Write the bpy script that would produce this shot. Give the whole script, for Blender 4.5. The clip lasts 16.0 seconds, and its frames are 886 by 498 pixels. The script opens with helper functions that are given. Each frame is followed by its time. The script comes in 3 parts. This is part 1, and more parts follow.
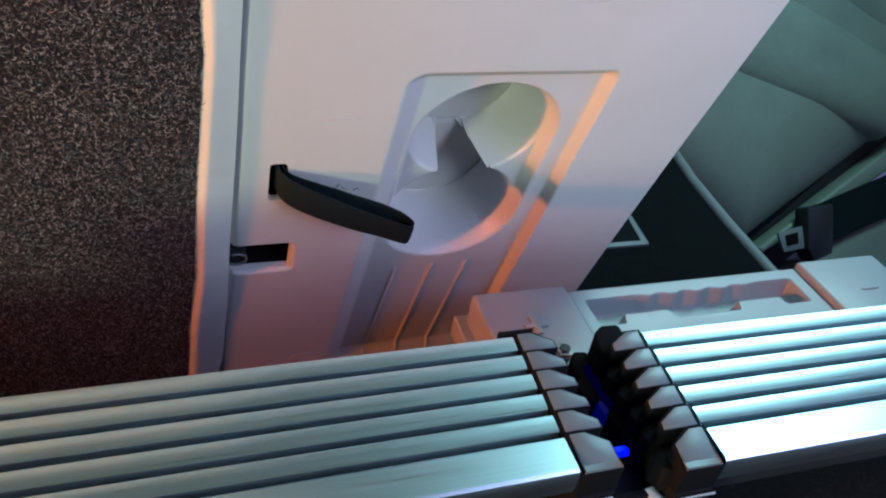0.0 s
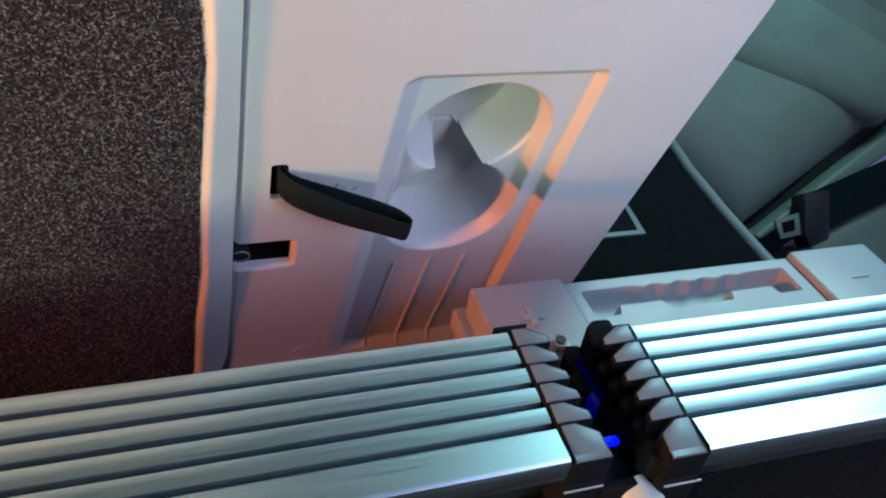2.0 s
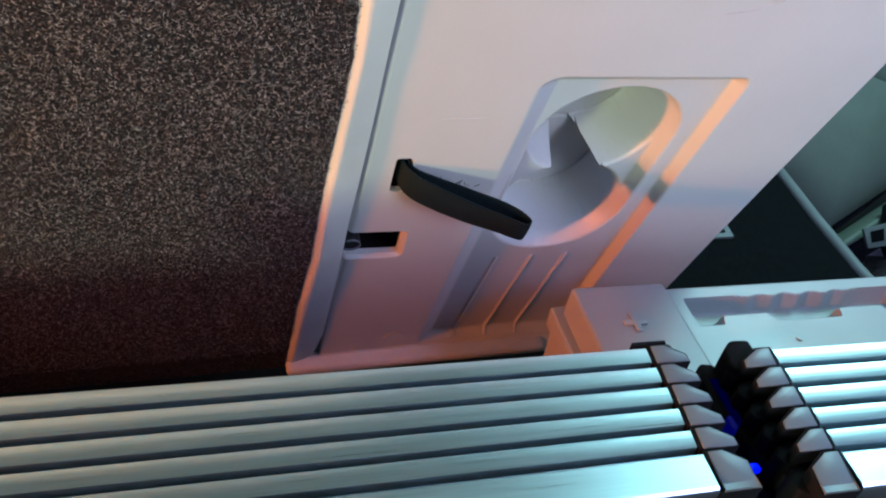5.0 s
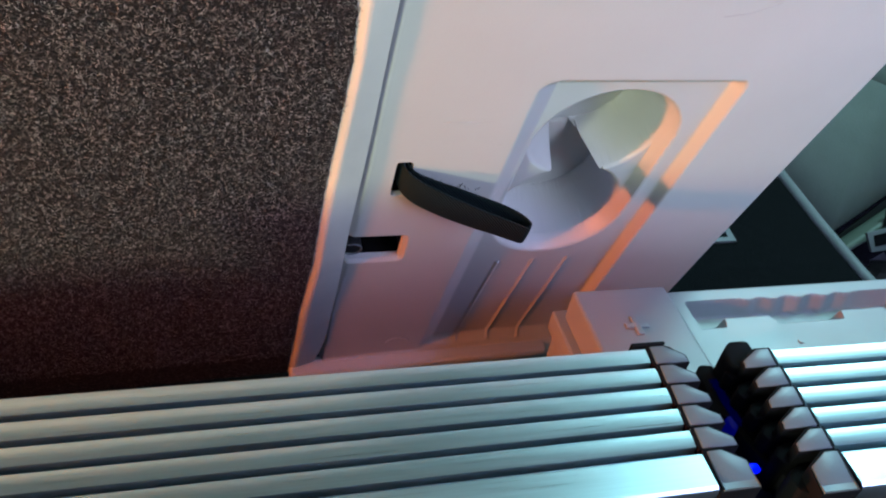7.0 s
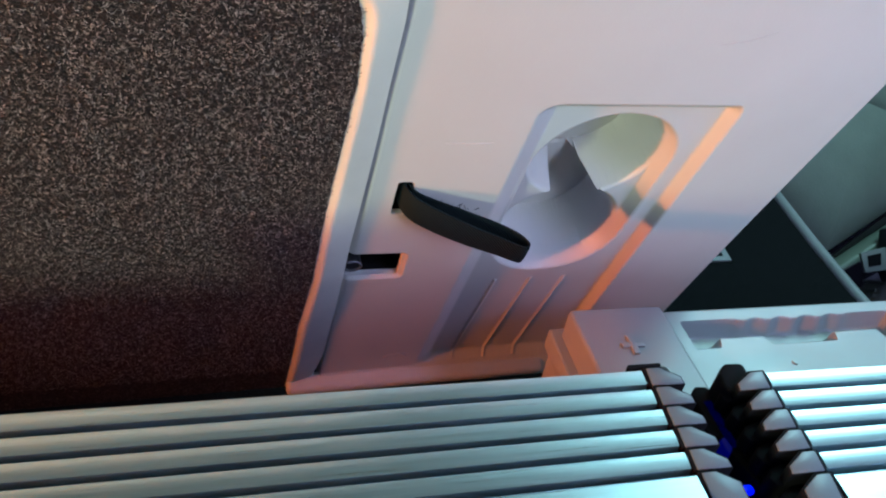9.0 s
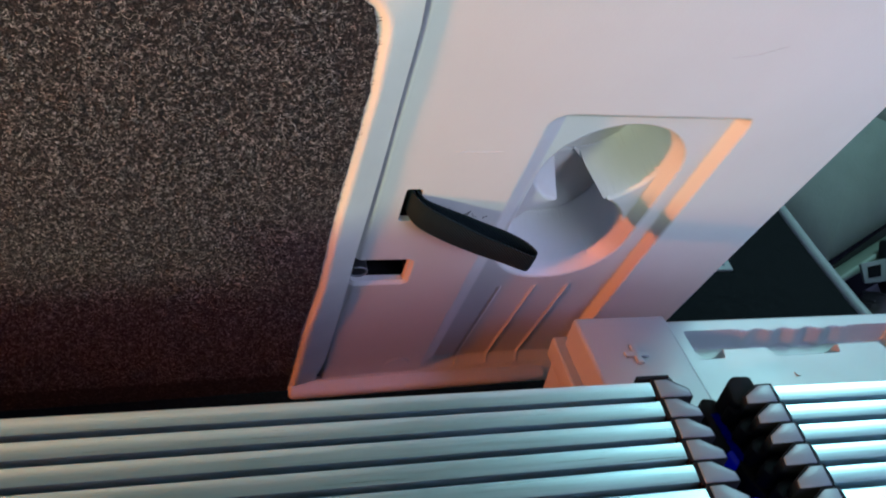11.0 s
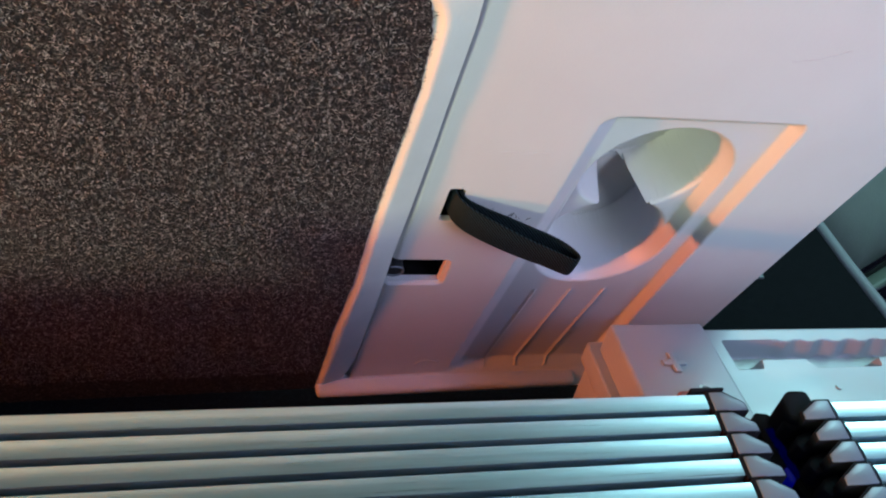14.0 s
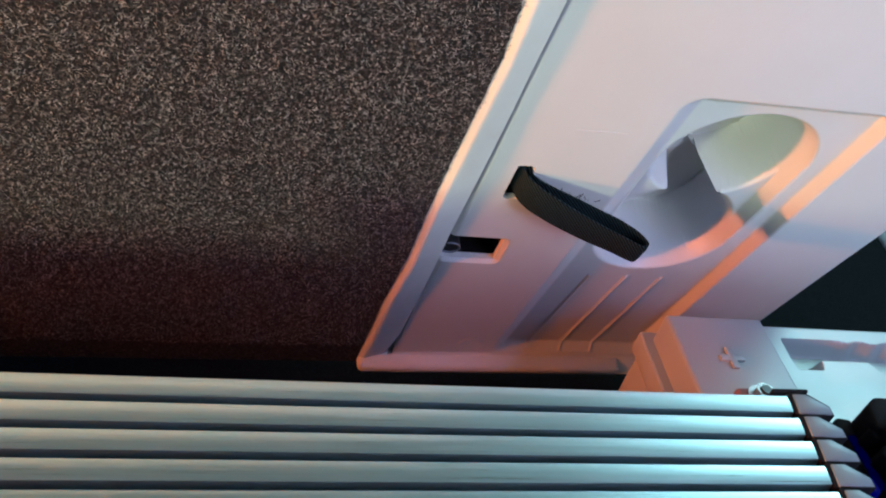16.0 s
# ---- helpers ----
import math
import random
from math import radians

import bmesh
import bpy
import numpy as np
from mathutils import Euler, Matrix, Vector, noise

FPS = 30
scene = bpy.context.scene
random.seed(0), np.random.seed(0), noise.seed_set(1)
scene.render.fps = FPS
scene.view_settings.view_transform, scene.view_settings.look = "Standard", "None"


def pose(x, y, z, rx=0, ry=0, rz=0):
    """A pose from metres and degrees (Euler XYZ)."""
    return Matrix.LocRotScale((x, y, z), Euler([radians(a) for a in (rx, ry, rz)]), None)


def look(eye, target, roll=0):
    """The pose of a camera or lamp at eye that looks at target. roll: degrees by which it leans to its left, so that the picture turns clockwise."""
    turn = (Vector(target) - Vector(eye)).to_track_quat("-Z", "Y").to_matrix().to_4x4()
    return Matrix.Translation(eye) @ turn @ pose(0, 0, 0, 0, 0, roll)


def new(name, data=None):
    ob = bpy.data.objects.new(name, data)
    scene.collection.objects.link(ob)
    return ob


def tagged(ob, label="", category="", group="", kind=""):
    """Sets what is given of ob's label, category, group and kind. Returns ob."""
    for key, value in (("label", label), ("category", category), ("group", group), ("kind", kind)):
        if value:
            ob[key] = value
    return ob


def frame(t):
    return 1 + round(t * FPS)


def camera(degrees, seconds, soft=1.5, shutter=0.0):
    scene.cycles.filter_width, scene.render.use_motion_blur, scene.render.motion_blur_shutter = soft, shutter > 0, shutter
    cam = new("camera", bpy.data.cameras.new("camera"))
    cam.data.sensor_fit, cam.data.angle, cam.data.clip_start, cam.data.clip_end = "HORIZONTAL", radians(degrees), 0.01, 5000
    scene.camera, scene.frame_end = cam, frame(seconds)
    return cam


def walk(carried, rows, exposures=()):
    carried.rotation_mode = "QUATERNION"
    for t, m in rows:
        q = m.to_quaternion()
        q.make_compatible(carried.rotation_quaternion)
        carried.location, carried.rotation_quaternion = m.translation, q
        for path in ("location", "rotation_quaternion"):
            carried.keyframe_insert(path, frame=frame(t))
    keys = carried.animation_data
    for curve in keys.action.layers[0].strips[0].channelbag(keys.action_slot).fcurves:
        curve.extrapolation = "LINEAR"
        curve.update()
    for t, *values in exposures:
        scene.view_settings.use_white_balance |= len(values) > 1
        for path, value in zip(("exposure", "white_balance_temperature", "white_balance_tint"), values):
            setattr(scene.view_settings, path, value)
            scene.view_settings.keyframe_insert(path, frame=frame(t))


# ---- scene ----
cam = camera(60.2, 16.0, soft=2.1)
PATH = [
    (0.0, -0.1157, -0.3205, 0.5283, 52.86, -7.70, -18.47),
    (0.5, -0.1144, -0.3217, 0.5301, 50.94, -7.09, -18.47),
    (1.0, -0.1101, -0.3271, 0.5335, 50.98, -6.63, -18.84),
    (1.5, -0.1129, -0.3295, 0.5403, 51.55, -7.51, -19.15),
    (2.0, -0.1173, -0.3267, 0.5396, 51.95, -7.17, -18.78),
    (2.5, -0.1081, -0.3413, 0.5498, 52.67, -7.33, -19.96),
    (3.0, -0.1255, -0.3239, 0.5408, 52.04, -7.66, -18.53),
    (3.5, -0.1456, -0.3068, 0.5327, 50.37, -7.26, -15.08),
    (4.0, -0.1510, -0.3066, 0.5391, 49.57, -7.57, -13.84),
    (6.5, -0.1511, -0.3088, 0.5412, 50.23, -7.25, -13.56),
    (7.0, -0.1498, -0.3098, 0.5405, 50.29, -7.15, -13.60),
    (7.5, -0.1543, -0.3082, 0.5427, 50.48, -7.39, -13.27),
    (8.0, -0.1546, -0.3098, 0.5446, 50.94, -7.74, -13.14),
    (8.5, -0.1530, -0.3112, 0.5454, 51.18, -7.80, -13.38),
    (11.0, -0.1583, -0.3088, 0.5472, 51.44, -8.68, -13.02),
    (11.5, -0.1628, -0.3081, 0.5504, 51.52, -9.10, -12.68),
    (12.0, -0.1612, -0.3080, 0.5489, 51.50, -9.17, -12.87),
    (12.5, -0.1610, -0.3086, 0.5490, 51.51, -9.27, -12.93),
    (13.0, -0.1612, -0.3083, 0.5489, 51.60, -9.16, -12.94),
    (13.5, -0.1602, -0.3076, 0.5465, 51.48, -9.02, -12.66),
    (14.0, -0.1702, -0.2989, 0.5410, 51.05, -9.15, -11.23),
    (14.5, -0.1710, -0.2958, 0.5355, 50.34, -9.26, -9.97),
    (15.0, -0.1787, -0.2952, 0.5396, 50.28, -10.19, -9.00),
    (15.5, -0.1954, -0.2862, 0.5371, 50.00, -11.13, -7.60),
    (16.0, -0.1859, -0.2862, 0.5288, 48.80, -10.38, -7.65),
]
walk(cam, [(t, pose(x, y, z, rx, ry, rz)) for t, x, y, z, rx, ry, rz in PATH],
     exposures=((0.0, -0.12, 6050, 9), (3.0, 0.0, 6050, 9), (8.0, 0.04, 6050, 9), (13.0, 0.06, 6050, 9), (14.5, 0.18, 6050, 9), (16.0, 0.26, 6050, 9)))

# ---- light: a dark car boot with coloured lamps and an added violet fill ----
world = bpy.data.worlds.new("world")
scene.world = world
world.use_nodes = True
world.node_tree.nodes["Background"].inputs["Color"].default_value = (0.38, 0.42, 0.90, 1)
world.node_tree.nodes["Background"].inputs["Strength"].default_value = 0.85


def lamp(name, eye, target, size, watts, colour, spread=180):
    data = bpy.data.lights.new(name, "AREA")
    data.shape, data.size, data.energy, data.color = "DISK", size, watts, colour
    data.spread = radians(spread)
    ob = new(name, data)
    ob.matrix_world = look(eye, target)
    return ob


lamp("orange_lamp", (-1.05, -0.225, 0.400), (0.05, 0.0, 0.44), 0.050, 2.15, (1.0, 0.23, 0.055), 66)
lamp("pale_lamp", (-0.75, -0.60, 0.44), (0.05, 0.0, 0.34), 0.12, 5.4, (0.94, 1.0, 0.63))
lamp("cool_lamp", (0.38, -0.74, 0.65), (0.10, 0.0, 0.30), 0.28, 1.00, (0.78, 0.84, 1.0), 90)
# added fill without a source of its own: diffuse violet on the lower panel
lamp("violet_fill", (0.50, -0.56, 0.80), (0.12, 0.0, 0.24), 0.34, 0.95, (0.46, 0.50, 1.0), 90)
lamp("cyan_lamp", (0.80, 0.43, 1.00), (0.12, -0.1, 0.3), 0.55, 9.0, (0.50, 0.97, 0.99))


# ---- materials ----
class Nodes:
    """A material with short ways to its nodes."""

    def __init__(self, name, rough=0.5, metal=0.0):
        self.m = bpy.data.materials.new(name)
        self.m.use_nodes = True
        self.t = self.m.node_tree
        self.b = self.t.nodes["Principled BSDF"]
        self.b.inputs["Roughness"].default_value = rough
        self.b.inputs["Metallic"].default_value = metal
        self.c = self.add("ShaderNodeTexCoord").outputs["Object"]

    def add(self, kind, **values):
        n = self.t.nodes.new(kind)
        for k, v in values.items():
            n.inputs[k].default_value = v
        return n

    def link(self, a, b):
        self.t.links.new(a, b)

    def scaled(self, sx, sy, sz, rz=0.0):
        n = self.add("ShaderNodeMapping")
        n.inputs["Scale"].default_value = (sx, sy, sz)
        n.inputs["Rotation"].default_value = (0, 0, rz)
        self.link(self.c, n.inputs["Vector"])
        return n.outputs["Vector"]

    def noise(self, scale, detail=4.0, rough=0.55, vec=None):
        n = self.add("ShaderNodeTexNoise", Scale=scale, Detail=detail, Roughness=rough)
        self.link(vec or self.c, n.inputs["Vector"])
        return n.outputs["Fac"]

    def ramp(self, fac, stops):
        n = self.add("ShaderNodeValToRGB")
        e = n.color_ramp.elements
        while len(e) < len(stops):
            e.new(0.5)
        for el, (p, c) in zip(e, stops):
            el.position, el.color = p, (*c, 1) if len(c) == 3 else c
        self.link(fac, n.inputs["Fac"])
        return n.outputs["Color"]

    def mix(self, a, b, fac, mode="MIX"):
        n = self.t.nodes.new("ShaderNodeMix")
        n.data_type, n.blend_type = "RGBA", mode
        for sock, v in ((n.inputs[0], fac), (n.inputs[6], a), (n.inputs[7], b)):
            if hasattr(v, "links"):
                self.link(v, sock)
            else:
                sock.default_value = v if isinstance(v, float) else (*v, 1)
        return n.outputs[2]

    def base(self, c):
        if hasattr(c, "links"):
            self.link(c, self.b.inputs["Base Color"])
        else:
            self.b.inputs["Base Color"].default_value = (*c, 1)

    def rough(self, fac, lo, hi):
        self.link(self.ramp(fac, [(0.3, (lo,) * 3), (0.7, (hi,) * 3)]), self.b.inputs["Roughness"])

    def bump(self, fac, metres, strength=1.0):
        n = self.add("ShaderNodeBump", Strength=strength, Distance=metres)
        self.link(fac, n.inputs["Height"])
        old = self.b.inputs["Normal"].links
        if old:
            self.link(old[0].from_socket, n.inputs["Normal"])
        self.link(n.outputs["Normal"], self.b.inputs["Normal"])


def plastic_material(name, colour, grain=900.0, rough=0.42, wear=0.06):
    n = Nodes(name, rough)
    lo = tuple(c * (1 - wear) for c in colour)
    n.base(n.mix(n.ramp(n.noise(14, 5), [(0.3, lo), (0.7, colour)]), lo, n.ramp(n.noise(160, 3), [(0.66, (0, 0, 0)), (0.8, (0.5,) * 3)])))
    n.rough(n.noise(35, 4), rough - 0.06, rough + 0.08)
    n.bump(n.noise(grain, 2), 0.00012, 0.5)
    n.bump(n.noise(22, 2), 0.0006, 0.3)
    return n.m


def carpet_material(name, dark, light, warm):
    n = Nodes(name, 0.95)
    n.b.inputs["Specular IOR Level"].default_value = 0.15
    warp = n.add("ShaderNodeVectorMath")
    warp.operation = "MULTIPLY_ADD"
    bend = n.add("ShaderNodeTexNoise", Scale=260.0, Detail=2.0)
    n.link(n.c, bend.inputs["Vector"])
    n.link(bend.outputs["Color"], warp.inputs[0])
    warp.inputs[1].default_value = (0.006,) * 3
    n.link(n.c, warp.inputs[2])
    curl = warp.outputs["Vector"]
    fine = n.noise(900, 3, 0.7, curl)
    fibre = n.noise(600, 4, 0.75, curl)
    salt = n.ramp(fibre, [(0.49, dark), (0.57, tuple(a * 0.8 + b * 0.2 for a, b in zip(dark, light))), (0.65, light)])
    n.base(n.mix(salt, n.ramp(fine, [(0.4, dark), (0.65, warm)]), 0.25))
    n.bump(fibre, 0.003, 0.9)
    n.bump(n.noise(60, 4), 0.004, 0.4)
    return n.m


def fibre_material():
    n = Nodes("fibre", 0.75)
    n.b.inputs["Specular IOR Level"].default_value = 0.2
    pick = n.add("ShaderNodeNewGeometry").outputs["Random Per Island"]
    n.base(n.ramp(pick, [(0.0, (0.010, 0.010, 0.012)), (0.45, (0.035, 0.034, 0.034)), (0.75, (0.19, 0.185, 0.178)), (1.0, (0.48, 0.47, 0.45))]))
    return n.m


def leather_material(name, colour, rough=0.45, relief_by=1.0):
    n = Nodes(name, rough)
    v = n.add("ShaderNodeTexVoronoi", Scale=520.0)
    n.link(n.c, v.inputs["Vector"])
    n.base(n.ramp(n.noise(18, 5), [(0.3, tuple(c * 0.85 for c in colour)), (0.7, colour)]))
    n.rough(n.noise(30, 3), rough - 0.05, rough + 0.1)
    n.bump(v.outputs["Distance"], 0.0006 * relief_by, 0.35)
    n.bump(n.noise(26, 3), 0.003 * relief_by, 0.4)
    return n.m


def metal_material(name, colour, rough, brushed):
    n = Nodes(name, rough, 1.0)
    streak = n.noise(60, 6, 0.7, n.scaled(0.35, 30, 30)) if brushed else n.noise(70, 4)
    n.base(n.ramp(streak, [(0.3, tuple(c * 0.86 for c in colour)), (0.7, colour)]))
    n.rough(streak, rough - 0.07, rough + 0.07)
    n.bump(streak, 0.00002, 0.35)
    if brushed:
        n.b.inputs["Anisotropic"].default_value = 0.1
    return n.m


def webbing_material():
    n = Nodes("webbing", 0.8)
    n.b.inputs["Specular IOR Level"].default_value = 0.04
    w = n.add("ShaderNodeTexWave", Scale=210.0, Distortion=0.5, **{"Detail Scale": 3.0})
    turned = n.add("ShaderNodeMapping")
    turned.inputs["Rotation"].default_value = (0, 0.75, 0)
    n.link(n.c, turned.inputs["Vector"])
    n.link(turned.outputs["Vector"], w.inputs["Vector"])
    n.base(n.ramp(w.outputs["Fac"], [(0.25, (0.001, 0.002, 0.002)), (0.8, (0.020, 0.033, 0.038))]))
    n.bump(w.outputs["Fac"], 0.0006, 0.9)
    return n.m


panel_plastic = plastic_material("panel_plastic", (0.53, 0.54, 0.52), rough=0.38)
battery_plastic = plastic_material("battery_plastic", (0.37, 0.39, 0.375), 700.0, 0.36)
black_plastic = plastic_material("black_plastic", (0.020, 0.021, 0.023), 600.0, 0.38, 0.2)
cap_plastic = plastic_material("cap_plastic", (0.14, 0.155, 0.165), 800.0, 0.36, 0.15)
pocket_black = plastic_material("pocket_black", (0.006, 0.006, 0.007), 500.0, 0.7, 0.2)
pocket_black.node_tree.nodes["Principled BSDF"].inputs["Specular IOR Level"].default_value = 0.08
blue_plastic = plastic_material("blue_plastic", (0.01, 0.012, 0.30), 500.0, 0.35, 0.2)
tube_plastic = plastic_material("tube_plastic", (0.46, 0.52, 0.50), 400.0, 0.45)
red_plastic = plastic_material("red_plastic", (0.30, 0.12, 0.10), 500.0, 0.4)
roof_cloth = plastic_material("roof_cloth", (0.35, 0.34, 0.33), 300.0, 0.9)
seat_carpet = carpet_material("seat_carpet", (0.010, 0.010, 0.012), (0.16, 0.155, 0.15), (0.06, 0.057, 0.054))
dark_carpet = carpet_material("dark_carpet", (0.002, 0.003, 0.003), (0.018, 0.021, 0.021), (0.007, 0.008, 0.008))
vinyl = leather_material("vinyl", (0.63, 0.63, 0.57), 0.5, 0.2)
leather = leather_material("leather", (0.22, 0.255, 0.205))
gap_shade = leather_material("gap_shade", (0.020, 0.020, 0.017))
piping_vinyl = leather_material("piping_vinyl", (0.22, 0.23, 0.22))
brushed_aluminium = metal_material("brushed_aluminium", (0.60, 0.74, 0.78), 0.33, True)
chrome = metal_material("chrome", (0.42, 0.41, 0.40), 0.28, False)
webbing = webbing_material()
dark_mark = plastic_material("dark_mark", (0.46, 0.45, 0.45), 400.0, 0.6)
led = bpy.data.materials.new("led")
led.use_nodes = True
led.node_tree.nodes["Principled BSDF"].inputs["Base Color"].default_value = (0.0, 0.0, 0.4, 1)
led.node_tree.nodes["Principled BSDF"].inputs["Emission Color"].default_value = (0.0, 0.005, 1.0, 1)
led.node_tree.nodes["Principled BSDF"].inputs["Emission Strength"].default_value = 1.6


blue_glow = led.copy()
blue_glow.name = "blue_glow"
blue_glow.node_tree.nodes["Principled BSDF"].inputs["Base Color"].default_value = (0.0, 0.0, 0.06, 1)
blue_glow.node_tree.nodes["Principled BSDF"].inputs["Emission Strength"].default_value = 0.07


# ---- building helpers ----
def finish(name, bm, material, smooth=False, sharp=35.0):
    me = bpy.data.meshes.new(name)
    bm.normal_update()
    bm.to_mesh(me)
    bm.free()
    me.materials.append(material)
    if smooth:
        me.polygons.foreach_set("use_smooth", [True] * len(me.polygons))
        me.set_sharp_from_angle(angle=radians(sharp))
    return new(name, me)


def part(name, bm, material, parent, label="", smooth=True, sharp=35.0):
    ob = finish(name, bm, material, smooth, sharp)
    ob.parent = parent
    if label:
        ob["label"] = label
    return ob


def thing(name, m, label, category, group="", kind=""):
    ob = new(name)
    ob.empty_display_size = 0.02
    ob.matrix_world = m
    return tagged(ob, label, category, group, kind)


def block(x0, x1, y0, y1, z0, z1, bevel=0.0, segments=3):
    bm = bmesh.new()
    bmesh.ops.create_cube(bm, size=1)
    for v in bm.verts:
        v.co = Vector((x0 if v.co.x < 0 else x1, y0 if v.co.y < 0 else y1, z0 if v.co.z < 0 else z1))
    if bevel:
        bmesh.ops.bevel(bm, geom=bm.edges[:], offset=bevel, segments=segments, profile=0.5, affect="EDGES")
    return bm


def prism(points, axis, lo, hi, bevel=0.0, segments=2):
    """A polygon pulled out along an axis: 'x' takes (y, z), 'y' takes (x, z), 'z' takes (x, y)."""
    bm = bmesh.new()

    def at(p, d):
        return {"x": (d, *p), "y": (p[0], d, p[1]), "z": (*p, d)}[axis]

    a = [bm.verts.new(at(p, lo)) for p in points]
    b = [bm.verts.new(at(p, hi)) for p in points]
    bm.faces.new(a)
    bm.faces.new(b[::-1])
    for i in range(len(a)):
        j = (i + 1) % len(a)
        bm.faces.new((a[j], a[i], b[i], b[j]))
    bmesh.ops.recalc_face_normals(bm, faces=bm.faces[:])
    if bevel:
        bmesh.ops.bevel(bm, geom=bm.edges[:], offset=bevel, segments=segments, profile=0.5, affect="EDGES")
    return bm


def tube(path, radius, sides=16, caps=True):
    """A round rod along a list of points."""
    bm = bmesh.new()
    pts = [Vector(p) for p in path]
    rings = []
    for i, p in enumerate(pts):
        d = (pts[min(i + 1, len(pts) - 1)] - pts[max(i - 1, 0)]).normalized()
        u = d.orthogonal().normalized() if abs(d.z) > 0.95 else d.cross(Vector((0, 0, 1))).normalized()
        w = d.cross(u)
        rings.append([bm.verts.new(p + radius * (math.cos(a) * u + math.sin(a) * w)) for a in [2 * math.pi * k / sides for k in range(sides)]])
    for a, b in zip(rings, rings[1:]):
        for k in range(sides):
            bm.faces.new((a[k], a[(k + 1) % sides], b[(k + 1) % sides], b[k]))
    if caps:
        bm.faces.new(rings[0][::-1])
        bm.faces.new(rings[-1])
    bmesh.ops.recalc_face_normals(bm, faces=bm.faces[:])
    return bm


def smooth01(x, lo, hi):
    t = np.clip((x - lo) / (hi - lo), 0, 1)
    return t * t * (3 - 2 * t)


def relief(u0, u1, v0, v1, step, depth, edges=(), holes=(), thick=0.003, outline=None):
    """A moulded sheet over (u, v), pushed in by depth(u, v), its rows drawn to the outlines in edges, open inside
    the outlines in holes; its rim is turned back by thick. Returns a bmesh with x = u, y = depth, z = v."""
    nu, nv = int(round((u1 - u0) / step)) + 1, int(round((v1 - v0) / step)) + 1
    u, v = np.meshgrid(np.linspace(u0, u1, nu), np.linspace(v0, v1, nv), indexing="ij")
    inner = np.zeros_like(u, bool)
    inner[1:-1, 1:-1] = True
    e = 1e-5
    for sd in (*edges, *holes):
        for _ in range(2):
            d = sd(u, v)
            gu, gv = (sd(u + e, v) - d) / e, (sd(u, v + e) - d) / e
            near = inner & (np.abs(d) < 0.72 * step)
            g = np.maximum(gu * gu + gv * gv, 0.25)
            u, v = np.where(near, u - d * gu / g, u), np.where(near, v - d * gv / g, v)
    y = depth(u, v)
    keep = np.ones((nu - 1, nv - 1), bool)
    cu, cv = (u[:-1, :-1] + u[1:, 1:]) / 2, (v[:-1, :-1] + v[1:, 1:]) / 2
    for sd in holes:
        keep &= sd(cu, cv) > 0
    idx = np.arange(nu * nv).reshape(nu, nv)
    quads = np.stack([idx[:-1, :-1], idx[1:, :-1], idx[1:, 1:], idx[:-1, 1:]], -1)[keep]
    me = bpy.data.meshes.new("sheet")
    me.from_pydata(np.stack([u, y, v], -1).reshape(-1, 3).tolist(), [], quads.tolist())
    bm = bmesh.new()
    bm.from_mesh(me)
    bpy.data.meshes.remove(me)
    bmesh.ops.delete(bm, geom=[w for w in bm.verts if not w.link_faces], context="VERTS")
    rim = [ed for ed in bm.edges if len(ed.link_faces) == 1]
    made = bmesh.ops.extrude_edge_only(bm, edges=rim)["geom"]
    for w in made:
        if isinstance(w, bmesh.types.BMVert):
            w.co.y += thick
    return bm


def disc(cu, cv, r):
    return lambda u, v: np.hypot(u - cu, v - cv) - r


def rounded_box(u0, u1, v0, v1, r):
    cu, cv, hu, hv = (u0 + u1) / 2, (v0 + v1) / 2, (u1 - u0) / 2 - r, (v1 - v0) / 2 - r

    def sd(u, v):
        du, dv = np.abs(u - cu) - hu, np.abs(v - cv) - hv
        return np.hypot(np.maximum(du, 0), np.maximum(dv, 0)) + np.minimum(np.maximum(du, dv), 0) - r
    return sd


def shifted(sd, by):
    return lambda u, v: sd(u, v) + by


# The seat backs lean 19.2 degrees back; SEAT has x across, y into the seat, z up along it.
SEAT = pose(0, 0, 0.3735, 19.2)

# ---- the shell of the boot: plain, closed all round ----
def structure(name, bm, material, label, category):
    return tagged(finish(name, bm, material), label, category, kind="structure")


structure("floor", block(-1.1, 1.5, -1.5, 0.175, -0.05, 0.0), dark_carpet, "black needle-felt carpet over the boot floor", "floor")
structure("cabin_floor", block(-1.1, 1.5, 0.16, 1.9, -0.40, -0.35), dark_carpet, "dark carpet in the footwell", "floor")
# drawn back, unseen, as far as the south wall to shut out sky
structure("ceiling", block(-1.1, 1.5, -1.5, 1.5, 1.2, 1.25), roof_cloth, "grey cloth headliner of the car", "ceiling")
structure("wall_west", block(-1.15, -1.1, -1.5, 1.9, -0.05, 0.62), roof_cloth, "grey side lining of the boot below the window", "wall")
structure("wall_east", block(1.5, 1.55, -1.5, 1.9, -0.05, 0.62), roof_cloth, "grey side lining of the car below the window", "wall")
# added out of view and tall, so that the slats reflect less blue sky
structure("wall_south", block(-1.1, 1.5, -1.55, -1.5, -0.05, 1.02), roof_cloth, "unseen grey wall added across the tailgate to darken reflections", "wall")
structure("wall_north", block(-1.1, 1.5, 1.9, 1.95, -0.05, 0.70), roof_cloth, "dark front end of the cabin below the windscreen", "wall")
structure("outside_ground", block(-60, 60, -60, 60, -0.75, -0.70), roof_cloth, "grey ground outside the car", "ground")


